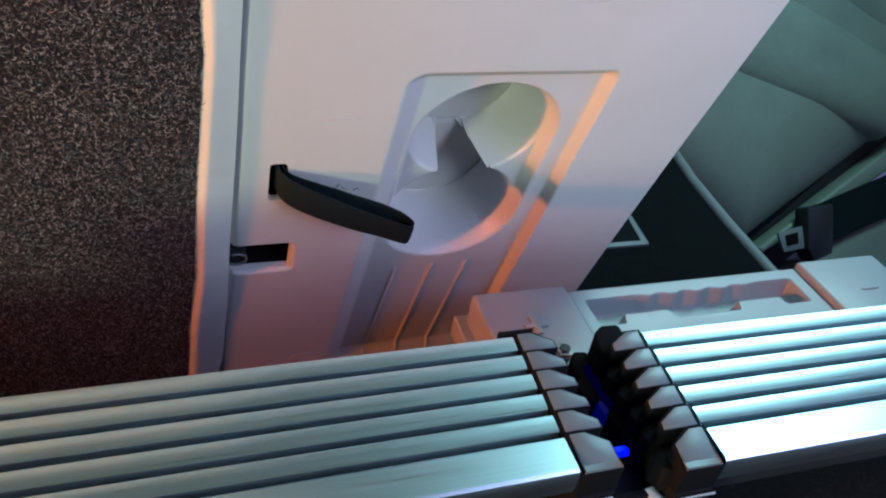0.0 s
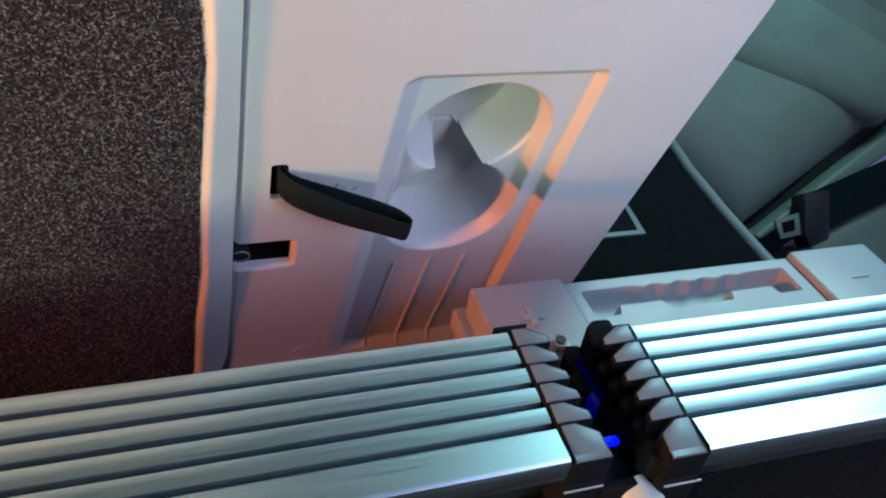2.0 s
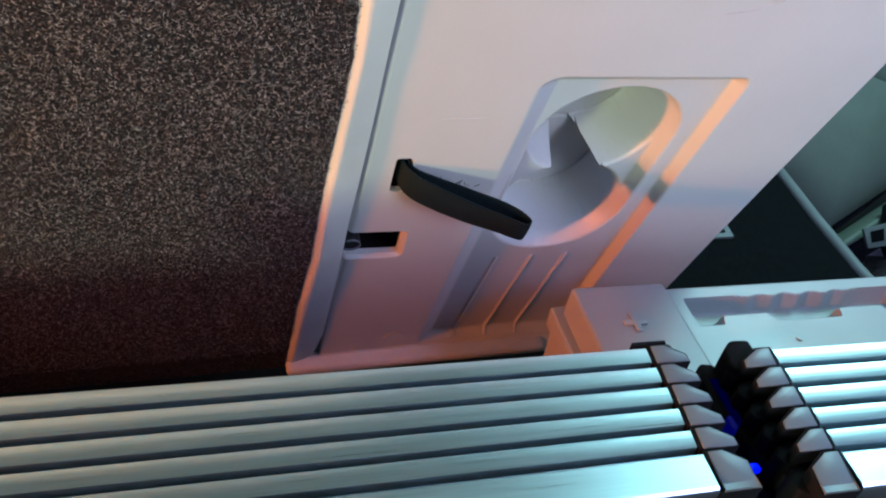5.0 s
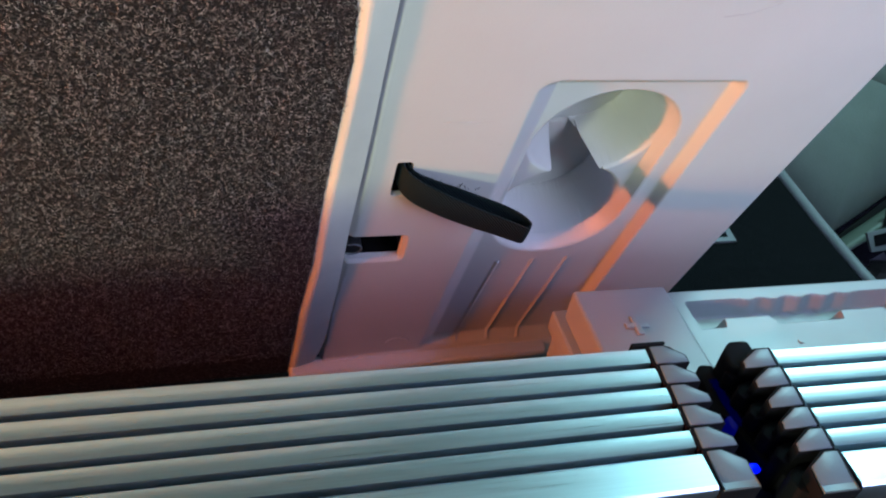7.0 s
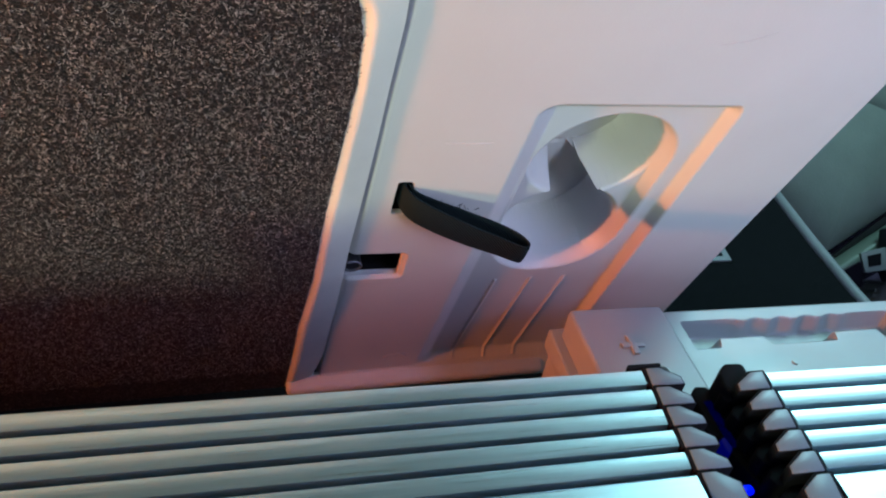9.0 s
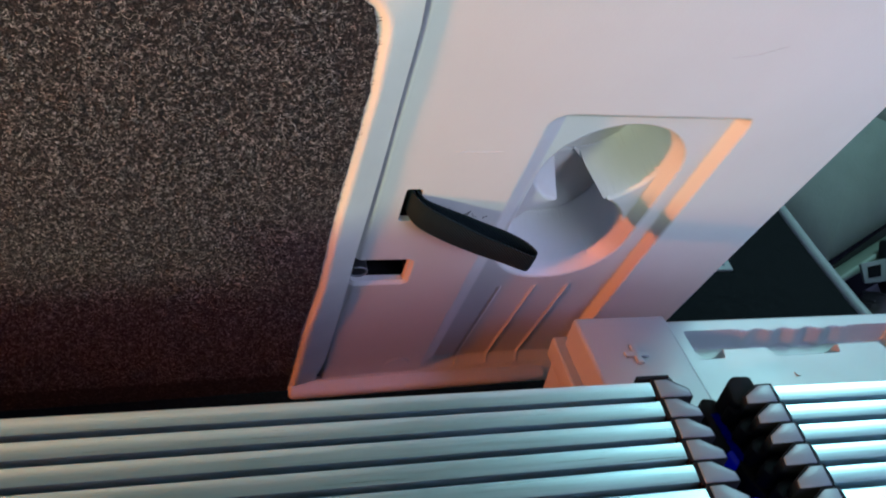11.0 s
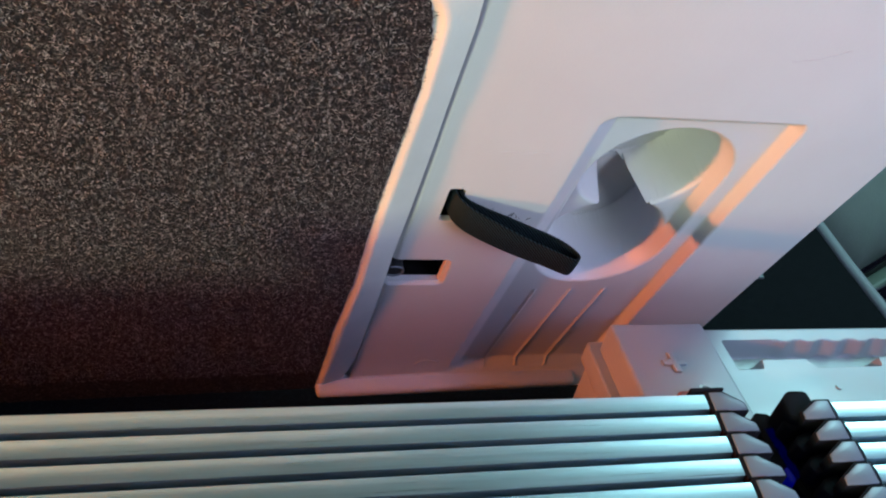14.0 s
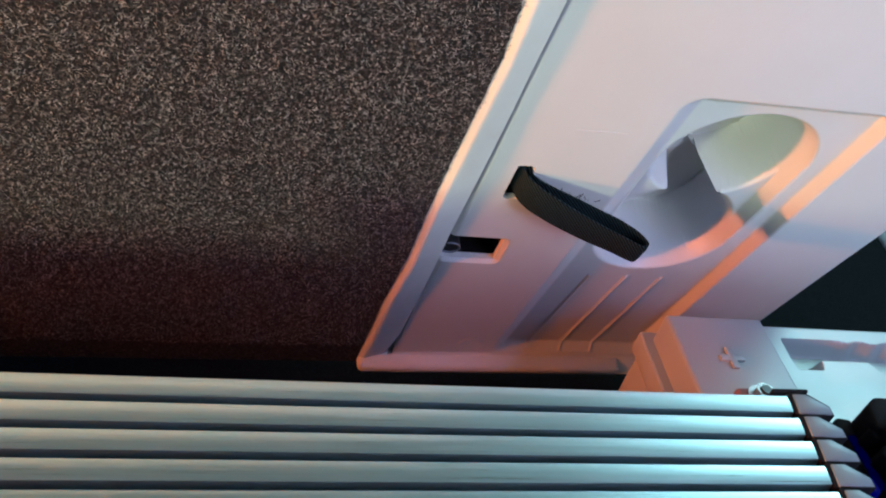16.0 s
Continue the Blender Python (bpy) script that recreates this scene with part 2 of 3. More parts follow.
# ---- the seat back with the cup holders ----
def cup_panel():
    seat = thing("cup_holder_panel", SEAT, "pale plastic cup holder panel with two round recesses and ribs", "panel")
    upper, lower = disc(0.0545, -0.0585, 0.0405), disc(0.0540, -0.1330, 0.0405)

    def pocket(u, v):
        """The shallow pocket with round ends that holds both cups."""
        return np.hypot(u - 0.0543, np.maximum(np.maximum(v + 0.0585, -0.1330 - v), 0)) - 0.0446

    def cups(u, v):
        return np.minimum(upper(u, v), lower(u, v))

    def ridge(u, v):
        return (upper(u, v) - lower(u, v)) / 2

    def slope(d, w):
        """0 to 1 over the width w of a flat wall, its two corners slightly eased."""
        t = d / w
        return np.clip(np.where(t < 0.12, np.maximum(t + 0.12, 0) ** 2 / 0.48, np.where(t > 0.88, 1 - np.maximum(1.12 - t, 0) ** 2 / 0.48, t)), 0, 1)

    left_edge, right_edge, foot = -0.0950, 0.1930, -0.3330
    strap_slot = rounded_box(-0.0660, -0.0565, -0.0925, -0.0610, 0.003)
    latch_slot = rounded_box(-0.0900, -0.0500, -0.1650, -0.1385, 0.002)

    def depth(u, v):
        left = -0.003 - 0.007 * np.clip(-v / 0.32, 0, 1)
        right = 0.1135 + 0.004 * np.clip(-v / 0.32, 0, 1)
        across = np.minimum((u - left) / 0.0125, (right - u) / 0.0045)
        inside = 1 - np.hypot(np.maximum(1 - across, 0), np.maximum(1 - (0.0015 - v) / 0.009, 0))
        y = 0.0078 * slope(inside, 1.0) * (1 - smooth01(-v, 0.308, 0.3210))
        c = cups(u, v)
        y = y + 0.0082 * slope(-pocket(u, v), 0.0040) + 0.0006 * smooth01(-pocket(u, v), -0.0016, 0.0008)
        y = y + 0.0410 * slope(-c, 0.0027) + 0.0016 * smooth01(-c, -0.0024, 0.0010) - 0.0012 * smooth01(-c, 0.0028, 0.0060)
        for x0, x1 in ((0.0259, 0.0213), (0.0529, 0.0491), (0.0792, 0.0762)):
            along = np.clip((-0.190 - v) / 0.130, 0, 1)
            d = np.hypot(u - (x0 + (x1 - x0) * along), np.maximum(np.maximum(v + 0.1905, -0.3165 - v), 0))
            y = y - 0.0011 * (1 - smooth01(d, 0.0003, 0.0018))
        y = y - 0.012 * smooth01(-v, 0.3200, 0.3330)
        turn = np.interp(v, (-0.330, -0.250, -0.170, -0.090, 0.070), (-0.0880, -0.0865, -0.0815, -0.0790, -0.0775))
        y = y + 0.005 * smooth01(turn - u, 0.0, 0.007) ** 1.5 + 0.030 * smooth01(np.interp(v, (-0.30, -0.126, -0.02, 0.055, 0.074), (-0.0895, -0.0852, -0.0822, -0.0809, -0.0818)) - u, 0.0, 0.0022)
        y = y + 0.010 * smooth01(u, right_edge - 0.006, right_edge) ** 2
        y = y + 0.012 * smooth01(v, 0.098, 0.120) ** 1.6
        l = latch_slot(u, v)
        y = y + 0.002 * (1 - smooth01(l, 0.0005, 0.003))
        ring = np.abs(np.hypot(u + 0.031, v + 0.3015) - 0.0085)
        y = y - 0.0008 * (1 - smooth01(ring, 0.0004, 0.0014)) * (v > -0.3015)
        return y + 0.0007 * np.sin(u * 21 + 1) * np.sin(v * 14)

    part("shell", relief(left_edge, right_edge, foot, 0.122, 0.0008, depth,
                         (pocket, shifted(pocket, 0.0040), cups, shifted(cups, 0.0027), ridge), (strap_slot, latch_slot), 0.004),
         panel_plastic, seat, "off-white moulded plastic with a shallow channel and ribs", sharp=60)
    for z0, z1 in ((-0.325, -0.182), (-0.006, 0.114)):
        part("core", block(-0.078, 0.188, 0.0345, 0.075, z0, z1, 0.006), black_plastic, seat, "dark core of the seat back")
    part("side", block(0.183, 0.1925, 0.0115, 0.075, -0.330, 0.112, 0.004), panel_plastic, seat)
    for name, (x0, x1, z0, z1) in (("strap_pocket", (-0.0675, -0.055, -0.094, -0.0595)), ("latch_pocket", (-0.0915, -0.0485, -0.1665, -0.137))):
        bm = block(x0, x1, 0.0045, 0.032, z0, z1)
        front = min(bm.faces, key=lambda f: f.calc_center_median().y)
        bmesh.ops.delete(bm, geom=[front], context="FACES_ONLY")
        part(name, bm, pocket_black, seat, "black slot through the plastic", smooth=False)
    screw = part("screw", tube([(-0.0815, 0.001, -0.1500), (-0.0815, 0.012, -0.1500)], 0.0060, 20), black_plastic, seat, "dark round pivot beside the latch slot")
    part("screw_ring", tube([(-0.0815 + 0.0056 * math.cos(a), 0.0005, -0.1500 + 0.0056 * math.sin(a)) for a in [k * math.pi / 12 for k in range(-9, 9)]], 0.0007, 8), cap_plastic, screw)
    part("foot_lip", block(-0.1165, 0.1050, -0.0128, 0.004, -0.3355, -0.3230, 0.0045), panel_plastic, seat, "rounded lip along the foot of the panel")
    # short scuffs in the plastic
    for x, z, w, tilt in ((-0.0340, -0.0285, 0.026, 0.0005), (-0.0121, -0.0472, 0.004, 0.0006), (0.0850, 0.0440, 0.026, 0.009)):
        part("scuff", tube([(x - w / 2, -0.0001, z), (x, -0.00025, z + tilt * 0.3), (x + w / 2, -0.0001, z + tilt)], 0.00016, 6), dark_mark, seat)
    return seat


cup_panel()


def pull_strap():
    strap = thing("pull_strap", SEAT, "black woven nylon pull strap looped out of the panel", "strap")
    out = [(-0.0625, 0.0210), (-0.0615, 0.0020), (-0.0560, -0.0075), (-0.0440, -0.0140), (-0.0280, -0.0200), (-0.0120, -0.0265), (-0.0005, -0.0325),
           (0.0045, -0.0345), (0.0068, -0.0325), (0.0055, -0.0290)]
    back = [(0.0000, -0.0235), (-0.0120, -0.0165), (-0.0280, -0.0110), (-0.0440, -0.0075), (-0.0550, -0.0035), (-0.0590, 0.0030), (-0.0600, 0.0210)]
    line = [Vector((*p, 0)) for p in out + back]
    fine = []
    for i in range(len(line) - 1):
        p0, p1, p2, p3 = line[max(i - 1, 0)], line[i], line[i + 1], line[min(i + 2, len(line) - 1)]
        for k in range(6):
            s = k / 6
            fine.append(0.5 * (2 * p1 + (p2 - p0) * s + (2 * p0 - 5 * p1 + 4 * p2 - p3) * s * s + (3 * p1 - p0 - 3 * p2 + p3) * s ** 3))
    fine.append(line[-1])
    bm = bmesh.new()
    rows, half, thick = [], 0.0105, 0.0008
    for i, p in enumerate(fine):
        d = (fine[min(i + 1, len(fine) - 1)] - fine[max(i - 1, 0)]).normalized()
        n = Vector((-d.y, d.x, 0))
        droop = -0.0748 - 0.0104 * smooth01(p.x, -0.068, -0.012)
        ring = []
        for s, w in ((-1, -1), (-1, -0.5), (-1, 0), (-1, 0.5), (-1, 1), (1, 1), (1, 0.5), (1, 0), (1, -0.5), (1, -1)):
            edge = 0.55 if abs(w) == 1 else 1.0
            ring.append(bm.verts.new(p + n * s * thick * edge + Vector((0, 0, droop + half * w * (1 - 0.24 * smooth01(p.x, -0.05, 0.008))))))
        rows.append(ring)
    for a, b in zip(rows, rows[1:]):
        for k in range(10):
            bm.faces.new((a[k], a[(k + 1) % 10], b[(k + 1) % 10], b[k]))
    bm.faces.new(rows[0])
    bm.faces.new(rows[-1][::-1])
    bmesh.ops.recalc_face_normals(bm, faces=bm.faces[:])
    part("band", bm, webbing, strap, sharp=70)
    rnd = random.Random(4)
    for k in range(9):
        x = -0.046 + 0.0026 * k + rnd.uniform(-0.001, 0.001)
        p = Vector((x, -0.0125 - 0.0002 * k, -0.0645 - 0.0005 * k))
        part("loose_thread", tube([p, p + Vector((rnd.uniform(-0.002, 0.003), rnd.uniform(-0.002, 0.001), rnd.uniform(0.0015, 0.0045)))], 0.00022, 5), webbing, strap)


pull_strap()


# ---- the carpeted seat back beside it ----
def carpet_seat():
    seat = thing("carpet_seat_back", SEAT, "seat back covered in charcoal speckled carpet with a pale vinyl border", "seat back")
    edge = [(-0.1172, -0.335), (-0.1156, -0.300), (-0.1120, -0.225), (-0.1060, -0.160), (-0.1038, -0.086), (-0.1008, -0.035), (-0.0978, 0.015), (-0.0982, 0.046), (-0.1020, 0.0635), (-0.1100, 0.0705)]
    zs, xs = [p[1] for p in edge[:8]], [p[0] for p in edge[:8]]

    def outside(u, v):
        """Distance from the edge of the carpet, its upper corner rounded."""
        a, b, r = u - np.interp(v, zs, xs), v - 0.0725, 0.022
        return np.hypot(np.maximum(a + r, 0), np.maximum(b + r, 0)) + np.minimum(np.maximum(a + r, b + r), 0) - r

    def rim(u, v):
        return np.interp(v, (-0.345, -0.3175, -0.28, -0.20, -0.126, -0.085, -0.02, 0.02, 0.055, 0.074, 0.15), (-0.1040, -0.0954, -0.0900, -0.0872, -0.0858, -0.0845, -0.0828, -0.0823, -0.0817, -0.0826, -0.0800)) - u

    def depth(u, v):
        d, r = outside(u, v), rim(u, v)
        w = np.maximum(d, 0) + np.maximum(r, 0) + 1e-6
        t = np.clip(d, 0, 1) / w
        edge_y = np.interp(v, (-0.33, -0.09, 0.07), (-0.0012, -0.0013, -0.0026))
        crest = -0.0026 - 0.0024 * smooth01(d, -0.0010, 0.0048)
        y = crest + (edge_y - crest) * np.clip((t - 0.28) / 0.72, 0, 1) * (d > 0)
        y = y + 0.0002 * np.sin(v * 55 + 2) * smooth01(d, 0, 0.004) + 0.03 * smooth01(-r, 0.0, 0.0012)
        return y + 0.014 * smooth01(-v, 0.332, 0.350) ** 1.5

    part("border", relief(-0.42, -0.068, -0.352, 0.150, 0.0014, depth, (rim, outside), (shifted(lambda u, v: -np.maximum(0 - rim(u, v), 0) + 0.0015, 0.0),), 0.02), vinyl, seat, "pale cream vinyl edge", sharp=60)
    part("backing", block(-0.80, -0.105, 0.004, 0.09, -0.345, 0.148, 0.004), vinyl, seat)
    fine = []
    rnd = random.Random(7)
    for a, b in zip(edge, edge[1:]):
        for k in range(12):
            s = k / 12
            fine.append((a[0] + (b[0] - a[0]) * s + rnd.uniform(-0.0004, 0.0004), a[1] + (b[1] - a[1]) * s))
    bm = prism([(-0.80, -0.335)] + fine + [(-0.1240, 0.0720), (-0.80, 0.0740)], "y", -0.0034, 0.002)
    part("carpet", bm, seat_carpet, seat, "charcoal speckled needle-felt carpet", smooth=False)
    gen = np.random.default_rng(3)
    n = 130000
    u, v = gen.uniform(-0.42, -0.096, n), gen.uniform(-0.30, 0.0735, n)
    near = outside(u, v) < -0.0004 + 0.0012 * gen.random(n) ** 3
    u, v = u[near], v[near]
    n = len(u)
    heading, bend = gen.uniform(0, 2 * math.pi, n), gen.normal(0, 1.1, n)
    length, half = gen.uniform(0.0008, 0.0028, n), gen.uniform(0.00008, 0.00015, n)
    lift = gen.uniform(0.0001, 0.0011, n)
    verts, x, z = [], u.copy(), v.copy()
    for k in range(4):
        a = heading + bend * (k - 1)
        y = -0.0035 - lift * math.sin(math.pi * (0.12 + 0.76 * k / 3))
        w = half * (0.5 if k in (0, 3) else 1.0)
        for side in (-1, 1):
            verts.append(np.stack([x - side * w * np.sin(a), y, z + side * w * np.cos(a)], -1))
        x, z = x + np.cos(a) * length / 3, z + np.sin(a) * length / 3
    me = bpy.data.meshes.new("pile")
    co = np.stack(verts, 1).reshape(-1, 3)
    quads = np.array([[2 * k, 2 * k + 1, 2 * k + 3, 2 * k + 2] for k in range(3)])
    me.from_pydata(co.tolist(), [], (np.arange(n)[:, None, None] * 8 + quads).reshape(-1, 4).tolist())
    me.materials.append(fibre_material())
    pile = new("pile", me)
    pile.parent = seat
    tagged(pile, "loose grey and black fibres of the felt", kind="stuff")


carpet_seat()


# ---- battery ----
def battery():
    bat = thing("battery", pose(0.0735, 0.0400, 0, 0, 0, -1.4), "large pale grey plastic car battery standing on the floor", "battery")
    L, W, H = 0.358, 0.175, 0.190
    part("case", block(-0.004, L + 0.004, -W - 0.003, 0.003, 0, 0.1635, 0.004), battery_plastic, bat)
    part("rim", block(-0.0075, L + 0.0075, -W - 0.006, 0.006, 0.148, 0.1665, 0.002), battery_plastic, bat)
    x1, x2 = 0.0715, 0.2790
    plus = part("plus_cover", block(0, x1, -W, 0, 0.160, H + 0.001, 0.003), battery_plastic, bat, "terminal cover with a raised plus sign")
    minus = part("minus_cover", block(x2, L, -W, 0, 0.160, H + 0.001, 0.003), battery_plastic, bat, "terminal cover with a raised minus sign")
    # lid with the hand grip recess
    lo, hi = 0.0830, 0.2660

    def grip(u, v):
        far = -0.0125 - 0.0012 * smooth01(u, lo + 0.035, lo + 0.06) * (1 - smooth01(u, hi - 0.055, hi - 0.03)) * (1 - np.cos((u - lo - 0.04) * 2 * math.pi / 0.0222))
        near = -0.0400 + 0.0085 * smooth01(u, lo + 0.020, lo + 0.024) * (1 - smooth01(u, lo + 0.058, lo + 0.064))
        near = near + 0.0085 * smooth01(u, hi - 0.066, hi - 0.062) * (1 - smooth01(u, hi - 0.026, hi - 0.022))
        return np.maximum(np.maximum(lo - u, u - hi), np.maximum(v - far, near - v)) * 0.8

    def depth(u, v):
        d = 0.0145 * smooth01(-grip(u, v), 0.0, 0.0040)
        edge = np.minimum(np.minimum(u - x1, x2 - u), np.minimum(-v, v + W))
        return d + 0.0022 * (1 - smooth01(edge, 0.0, 0.003))

    bm = relief(x1 + 0.0012, x2 - 0.0012, -W, -0.0010, 0.00085, depth, (grip,), (), 0.004)
    bmesh.ops.transform(bm, matrix=Matrix(((1, 0, 0, 0), (0, 0, 1, 0), (0, -1, 0, H - 0.0045), (0, 0, 0, 1))), verts=bm.verts[:])
    lid = part("lid", bm, battery_plastic, bat, "lid with a finger-grooved carrying recess", sharp=60)
    part("vent_plug", tube([(0.152, -0.058, H - 0.0055), (0.152, -0.058, H - 0.0035)], 0.0022, 12), battery_plastic, lid)
    cross = bmesh.new()
    for a in (0.0, math.pi / 2):
        b = block(-0.0085, 0.0085, -0.0024, 0.0024, 0, 0.0022, 0.0007, 2)
        bmesh.ops.transform(b, matrix=Matrix.Translation((0.033, -0.038, H + 0.0008 + 0.0002 * a)) @ Matrix.Rotation(a, 4, "Z"), verts=b.verts[:])
        me = bpy.data.meshes.new("arm")
        b.to_mesh(me)
        b.free()
        cross.from_mesh(me)
        bpy.data.meshes.remove(me)
    part("plus_sign", cross, battery_plastic, plus)
    part("minus_sign", block(0.312, 0.328, -0.0405, -0.0380, H, H + 0.0022, 0.0007, 2), battery_plastic, minus)
    return bat


battery()


def terminal_clamp():
    clamp = thing("terminal_clamp", pose(0.1060, -0.0330, 0.1870), "steel bolt in a dull red terminal clamp on the battery", "battery clamp")
    part("bracket", block(-0.011, 0.010, -0.020, 0.009, 0.0, 0.008, 0.003), red_plastic, clamp, "dull red plastic bracket")
    part("washer", tube([(0.002, 0, 0.008), (0.002, 0, 0.0105)], 0.0085, 28), chrome, clamp)
    nut = part("nut", tube([(0.002, 0, 0.0105), (0.002, 0, 0.016)], 0.006, 6), chrome, clamp)
    part("stud", tube([(0.002, 0, 0.016), (0.002, 0, 0.0172)], 0.0034, 16), black_plastic, nut)


terminal_clamp()


# ---- carpeted shelf under the slatted unit ----
structure("shelf", block(-0.53, 0.80, -0.62, -0.1265, 0.268, 0.2885, 0.004), dark_carpet, "black carpeted board over the boot floor", "shelf")
structure("shelf_front", block(-0.80, 0.80, -0.166, -0.148, 0.0, 0.268), dark_carpet, "black carpeted upright under the shelf", "partition")
structure("shelf_back", block(-0.80, 0.80, -0.60, -0.58, 0.0, 0.268), dark_carpet, "black carpeted upright under the shelf", "partition")


# ---- slatted aluminium unit in two halves ----
PITCH, TOP = 0.01005, 0.0355


def slat_profile(first):
    if first:
        return [(0.0, TOP - 0.012), (0.0, TOP - 0.0010), (-0.0010, TOP), (-0.0134, TOP - 0.0002), (-0.0146, TOP - 0.0010), (-0.0152, TOP - 0.0024), (-0.0152, TOP - 0.0085), (-0.0144, TOP - 0.012)]
    arc = [(-0.0008 - 0.0064 * k / 9, TOP - 0.0001 - 0.0009 * (k / 9) ** 2) for k in range(10)]
    return [(0.0, TOP - 0.012), (0.0, TOP - 0.0010)] + arc + [(-0.0084, TOP - 0.0062), (-0.0084, TOP - 0.012)]


def sloped(bm, y, bevel):
    """Leans the top of an end cap towards its near side and eases its edges."""
    for v in bm.verts:
        if v.co.z > 0.0349:
            v.co.z -= 0.16 * (y + 0.0006 - v.co.y)
    bmesh.ops.bevel(bm, geom=bm.edges[:], offset=bevel, segments=2, profile=0.5, affect="EDGES")
    return bm


def slatted_unit(name, m, side, length, label):
    """side +1: the slats run towards +x from the caps, -1: towards -x."""
    unit = thing(name, m, label, "heat sink", group="two halves of the slatted unit")
    part("base", block(*sorted((0.0, side * length)), -0.0545, -0.0005, 0.0, 0.0236, 0.001), black_plastic, unit, "black metal base")
    for k in range(6):
        y = -k * PITCH
        pts = [(p[0] + y, p[1]) for p in slat_profile(k == 5)]
        part("slat", prism(pts, "x", *sorted((0.0006 * side, side * length))), brushed_aluminium, unit, sharp=25)
        s = -side
        deep = 0.0156 if k == 5 else 0.0088
        plan = [(0.0, y + 0.0006), (s * 0.0075, y + 0.0006), (s * 0.0158, y - 0.0048), (s * 0.0162, y - deep), (0.0, y - deep)]
        cap = part("end_cap", sloped(prism(plan, "z", 0.0215, TOP + 0.0006), y, 0.0004), pocket_black, unit, "black plastic end cap", sharp=30)
        # paler inset top: the reflection on the black cap put into its colour
        face = [(s * 0.0014, y - 0.0004), (s * 0.0070, y - 0.0004), (s * 0.0150, y - 0.0053), (s * 0.0154, y - deep + 0.0004), (s * 0.0014, y - deep + 0.0004)]
        part("cap_sheen", sloped(prism(face, "z", TOP - 0.001, TOP + 0.0011), y, 0.0003), cap_plastic, cap, "grey top face painted with the sheen of the cap", sharp=30)
        if side > 0:
            lump = [(s * 0.010, y + 0.0012), (s * 0.0175, y - 0.0010), (s * 0.0205, y - 0.0050), (s * 0.0190, y - min(deep, 0.010)), (s * 0.010, y - deep)]
            part("latch_lump", prism(lump, "z", 0.004, 0.0285, 0.0012), pocket_black, cap, "black moulded lump under the cap")
    if side < 0:
        part("rear_plate", block(-0.006, 0.009, 0.0008, 0.0022, 0.0215, TOP + 0.0010, 0.0004, 1), pocket_black, unit, "thin black plate behind the last cap")
    for k in range(3):
        x = side * (0.06 + 0.095 * k)
        part("bolt", tube([(x, -0.0543, 0.012), (x, -0.0565, 0.012)], 0.003, 6), black_plastic, unit)
    part("foot_plate", block(*sorted((0.0, -side * 0.0165)), -0.0668, -0.001, 0.0, 0.0215, 0.0012), pocket_black, unit, "black plastic foot under the end caps")
    part("bead", block(*sorted((side * 0.001, -side * 0.0155)), -0.0676, -0.0666, 0.0185, 0.0197, 0.0004, 1), cap_plastic, unit)


slatted_unit("slatted_unit", pose(0.0070, -0.1290, 0.2885, 0, 0, -1.6), -1, 0.305, "long black unit topped with six brushed aluminium slats, duller half")
slatted_unit("slatted_unit", pose(0.0610, -0.1364, 0.2885, 0, 0, -2.4), 1, 0.36, "long black unit topped with six brushed aluminium slats, brighter half")


def hinge_block():
    hinge = thing("hinge_block", pose(0.0340, -0.1327, 0.2885, 0, 0, -2.0), "black and blue plastic joint between the two slatted halves", "joint")
    part("floor_plate", block(-0.0105, 0.0105, -0.0640, 0.0, 0.0, 0.010, 0.001), black_plastic, hinge)
    part("spine", prism([(0.0105, 0.004), (0.004, 0.005), (0.0005, -0.001), (0.0010, -0.010), (-0.002, -0.013), (-0.002, -0.020), (0.003, -0.024), (0.004, -0.034), (0.0085, -0.050), (0.0108, -0.052)], "z", 0.008, 0.0200, 0.0015), pocket_black, hinge, "black moulded spine")
    part("knuckle", prism([(0.0220, 0.0050), (0.0135, 0.0055), (0.0085, 0.0010), (0.0075, -0.0070), (0.0115, -0.0100), (0.0220, -0.0070)], "z", 0.008, 0.0335, 0.0018), pocket_black, hinge, "black moulded knuckle")
    part("blue_insert", block(0.0020, 0.0100, -0.030, -0.0020, 0.006, 0.0200, 0.002), blue_glow, hinge, "deep blue glowing insert")
    part("light_strip", prism([(-0.0075, 0.0170), (-0.0075, 0.0195), (-0.005, 0.0212), (0.0025, 0.0212), (0.0042, 0.0195), (0.0042, 0.0170)], "y", -0.0480, -0.0455, 0.0005), led, hinge, "glowing blue light")
    part("front_bar", block(-0.0105, 0.0105, -0.0655, -0.0610, 0.0, 0.0165, 0.001), pocket_black, hinge)


hinge_block()


def white_tube():
    t = thing("white_tube", pose(0.0375, -0.1945, 0.2893), "short white plastic tube end lying on the shelf carpet", "tube")
    part("pipe", tube([(0.0, 0.0, 0.0082), (0.0003, -0.003, 0.0082), (0.0008, -0.0095, 0.0080)], 0.0078, 24), tube_plastic, t)


white_tube()


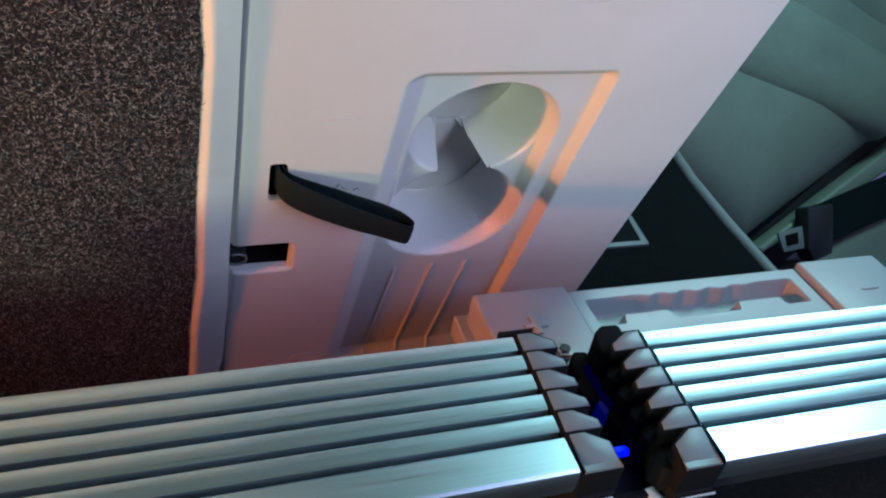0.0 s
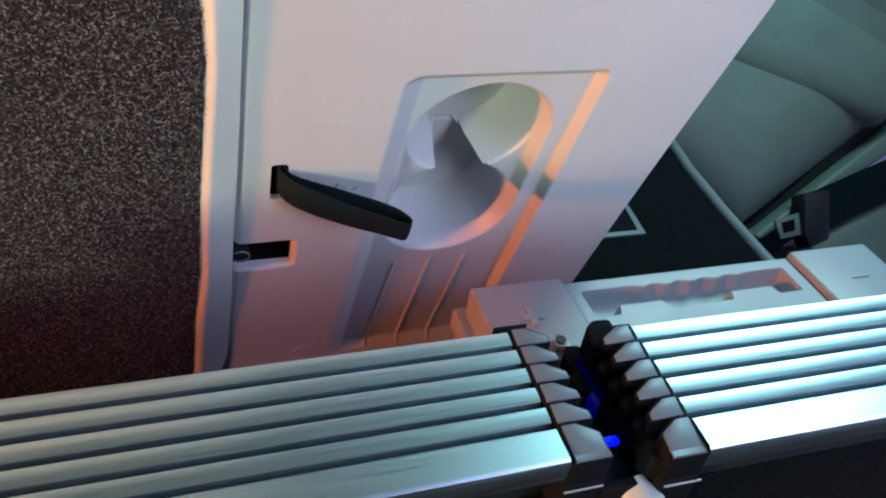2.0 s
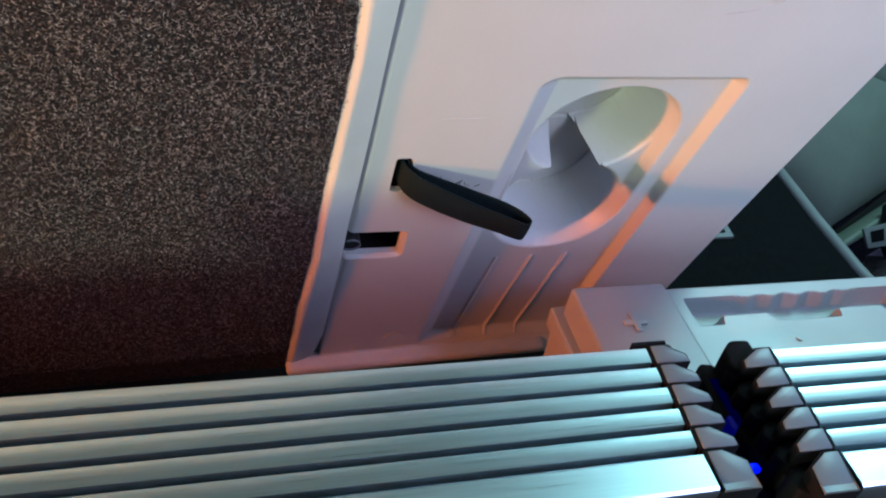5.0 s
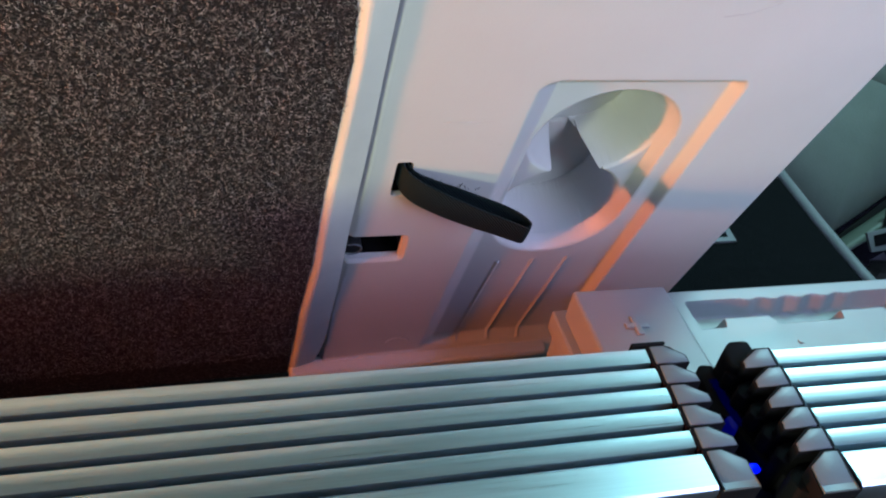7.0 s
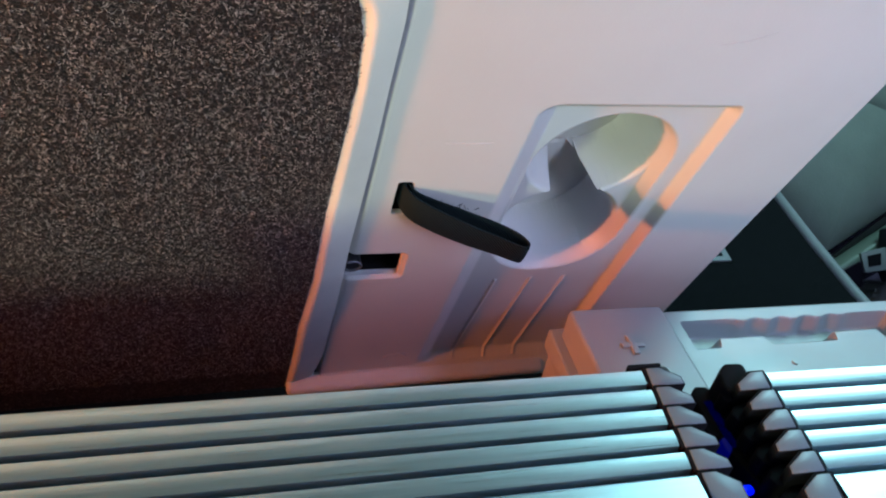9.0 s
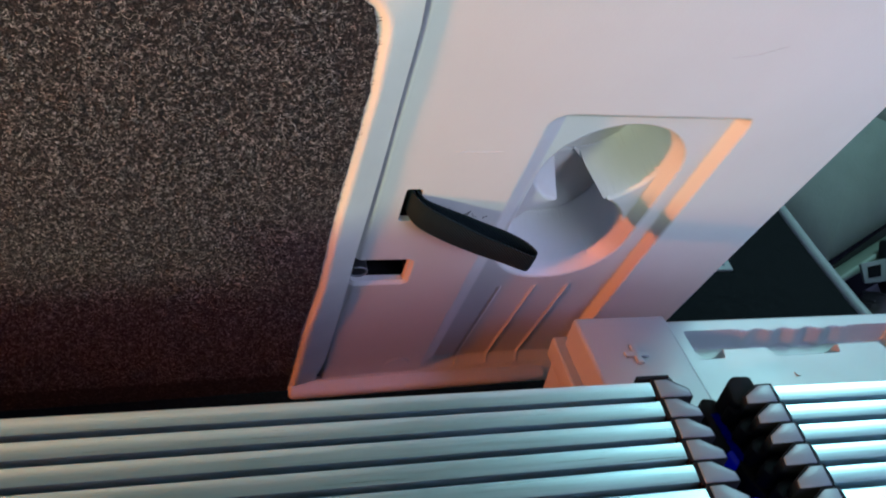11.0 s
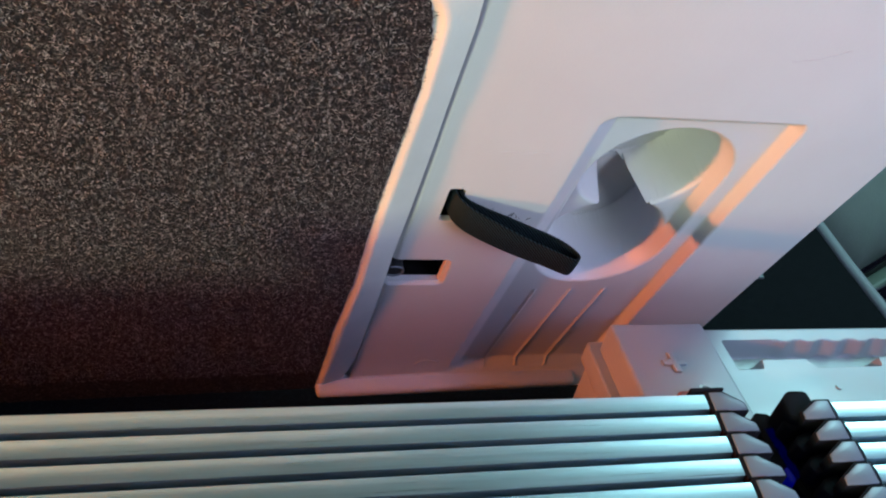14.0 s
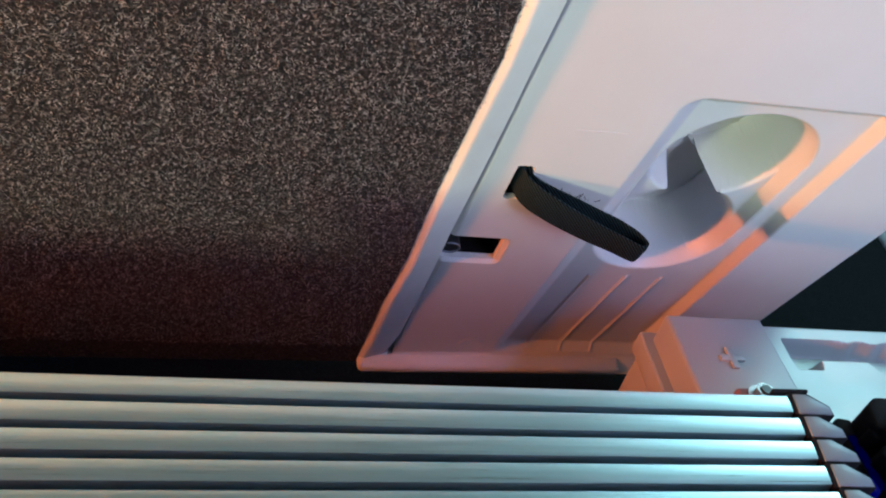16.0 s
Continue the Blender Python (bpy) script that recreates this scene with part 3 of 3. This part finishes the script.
# ---- cabin beyond: folded seat, belt and leather seats ----
def folded_seat():
    s = thing("folded_seat_back", pose(0, 0, 0), "folded black carpeted seat back with pale piping and latch", "seat back")
    part("carpet", prism([(0.10, 0.16), (0.541, 0.16), (0.541, 0.204), (0.548, 0.296), (0.560, 0.396), (0.575, 0.465), (0.58, 0.62), (0.10, 0.62)], "z", -0.05, 0.02, 0.006), dark_carpet, s)
    part("seat_base", block(0.12, 0.52, 0.20, 0.60, -0.35, -0.05, 0.01), dark_carpet, s)
    part("piping", tube([(0.543, 0.16, 0.019), (0.543, 0.204, 0.019), (0.550, 0.296, 0.019), (0.562, 0.396, 0.019), (0.577, 0.465, 0.019), (0.583, 0.62, 0.019)], 0.0075, 12), piping_vinyl, s, "pale vinyl piping")
    loop = [(0.352, 0.271), (0.414, 0.269), (0.4225, 0.327), (0.365, 0.335)]
    ring = part("latch_frame", prism(loop, "z", 0.0195, 0.0235, 0.001), piping_vinyl, s, "grey latch surround")
    # no cut here: a near-black plate gives the shade inside the opening
    part("latch_dark", prism([(0.358, 0.278), (0.406, 0.2765), (0.4135, 0.320), (0.368, 0.327)], "z", 0.0225, 0.0242), pocket_black, ring, "near-black plate painted as the dark of the latch opening")


folded_seat()


# The leather seat slopes away: CUSHION has x across, y into the leather, z up along it.
CUSHION = pose(0.0226, 0.402, -0.108, -38) @ Matrix.Scale(1.2, 4)


def pillow(points, height, width, base=0.0, step=0.0026):
    """A puffed pad inside a convex outline given anticlockwise in (x, z), bulging towards -y."""
    def sd(u, v):
        out = None
        for (xa, za), (xb, zb) in zip(points, points[1:] + points[:1]):
            n = math.hypot(xb - xa, zb - za)
            d = ((u - xa) * (zb - za) - (v - za) * (xb - xa)) / n
            out = d if out is None else np.maximum(out, d)
        return out

    def depth(u, v):
        t = np.clip(-sd(u, v) / width, 0, 1)
        return base - height * np.sqrt(1 - (1 - t) ** 2)

    xs, zs = [p[0] for p in points], [p[1] for p in points]
    return relief(min(xs) - step, max(xs) + step, min(zs) - step, max(zs) + step, step, depth, (sd,), (lambda u, v: -sd(u, v),), 0.03)


def leather_seat():
    s = thing("leather_seat", CUSHION, "grey leather car seat with a padded, stitched bolster", "car seat")
    part("cushion", pillow([(0.588, -0.002), (0.86, 0.136), (1.15, 0.30), (1.15, 0.70), (0.38, 0.70), (0.38, 0.21)], 0.050, 0.12, 0.04), leather, s, sharp=70)
    part("bolster", pillow([(0.500, 0.235), (0.581, 0.207), (0.701, 0.153), (0.783, 0.117), (0.803, 0.115), (0.851, 0.136), (0.872, 0.164), (0.878, 0.200), (0.869, 0.225), (0.800, 0.262), (0.742, 0.290), (0.640, 0.335), (0.500, 0.380)], 0.024, 0.050, 0.004), leather, s, "puffed leather bolster", sharp=70)
    part("upper_pad", pillow([(0.60, 0.380), (0.742, 0.300), (0.800, 0.272), (0.90, 0.215), (1.15, 0.26), (1.15, 0.75), (0.60, 0.75)], 0.03, 0.06, 0.012), leather, s, sharp=70)
    # flat near-black sheet: the shade along the cushion put into its colour
    part("shade_sheet", prism([(0.60, -0.01), (0.61, -0.02), (0.88, 0.10), (1.20, 0.24), (1.20, 0.30), (0.86, 0.140)], "y", 0.040, 0.045), gap_shade, s, "near-black sheet painted as the shade along the cushion")
    part("side_strip", prism([(0.604, -0.010), (0.611, -0.017), (0.855, 0.085), (1.15, 0.205), (1.15, 0.250), (0.858, 0.116)], "y", 0.008, 0.040, 0.004, 3), leather, s, "narrow leather strip beside the belt", sharp=70)


leather_seat()


def rear_cushion():
    c = thing("seat_cushion", CUSHION, "grey leather seat base under the black belt", "seat cushion")
    part("pad", pillow([(0.655, -0.070), (0.72, -0.10), (1.15, -0.16), (1.15, 0.16), (0.850, 0.035), (0.690, -0.028)], 0.014, 0.03, 0.022), leather, c, sharp=70)


rear_cushion()


def seat_belt():
    b = thing("seat_belt", CUSHION, "black seat belt with its buckle lying on the seat", "seat belt")
    part("belt", prism([(0.680, -0.020), (0.703, -0.015), (0.849, 0.019), (1.15, 0.10), (1.15, 0.18), (0.854, 0.079), (0.708, 0.042), (0.680, 0.037)], "y", 0.0030, 0.0045, 0.0005, 1), webbing, b, "black woven belt")
    k = part("buckle", prism([(0.659, -0.015), (0.667, -0.034), (0.700, -0.026), (0.708, 0.040), (0.664, 0.038)], "y", -0.020, 0.006, 0.004), black_plastic, b, "black plastic buckle")
    plate = part("tongue", prism([(0.619, 0.008), (0.626, -0.017), (0.661, -0.015), (0.659, 0.014)], "y", -0.012, -0.008, 0.0008), piping_vinyl, k, "grey metal tongue")
    # near-black plate on the tongue, its colour the shade of a slot
    part("tongue_dark", prism([(0.629, 0.004), (0.631, -0.010), (0.650, -0.008), (0.650, 0.007)], "y", -0.0128, -0.0112), pocket_black, k)


seat_belt()
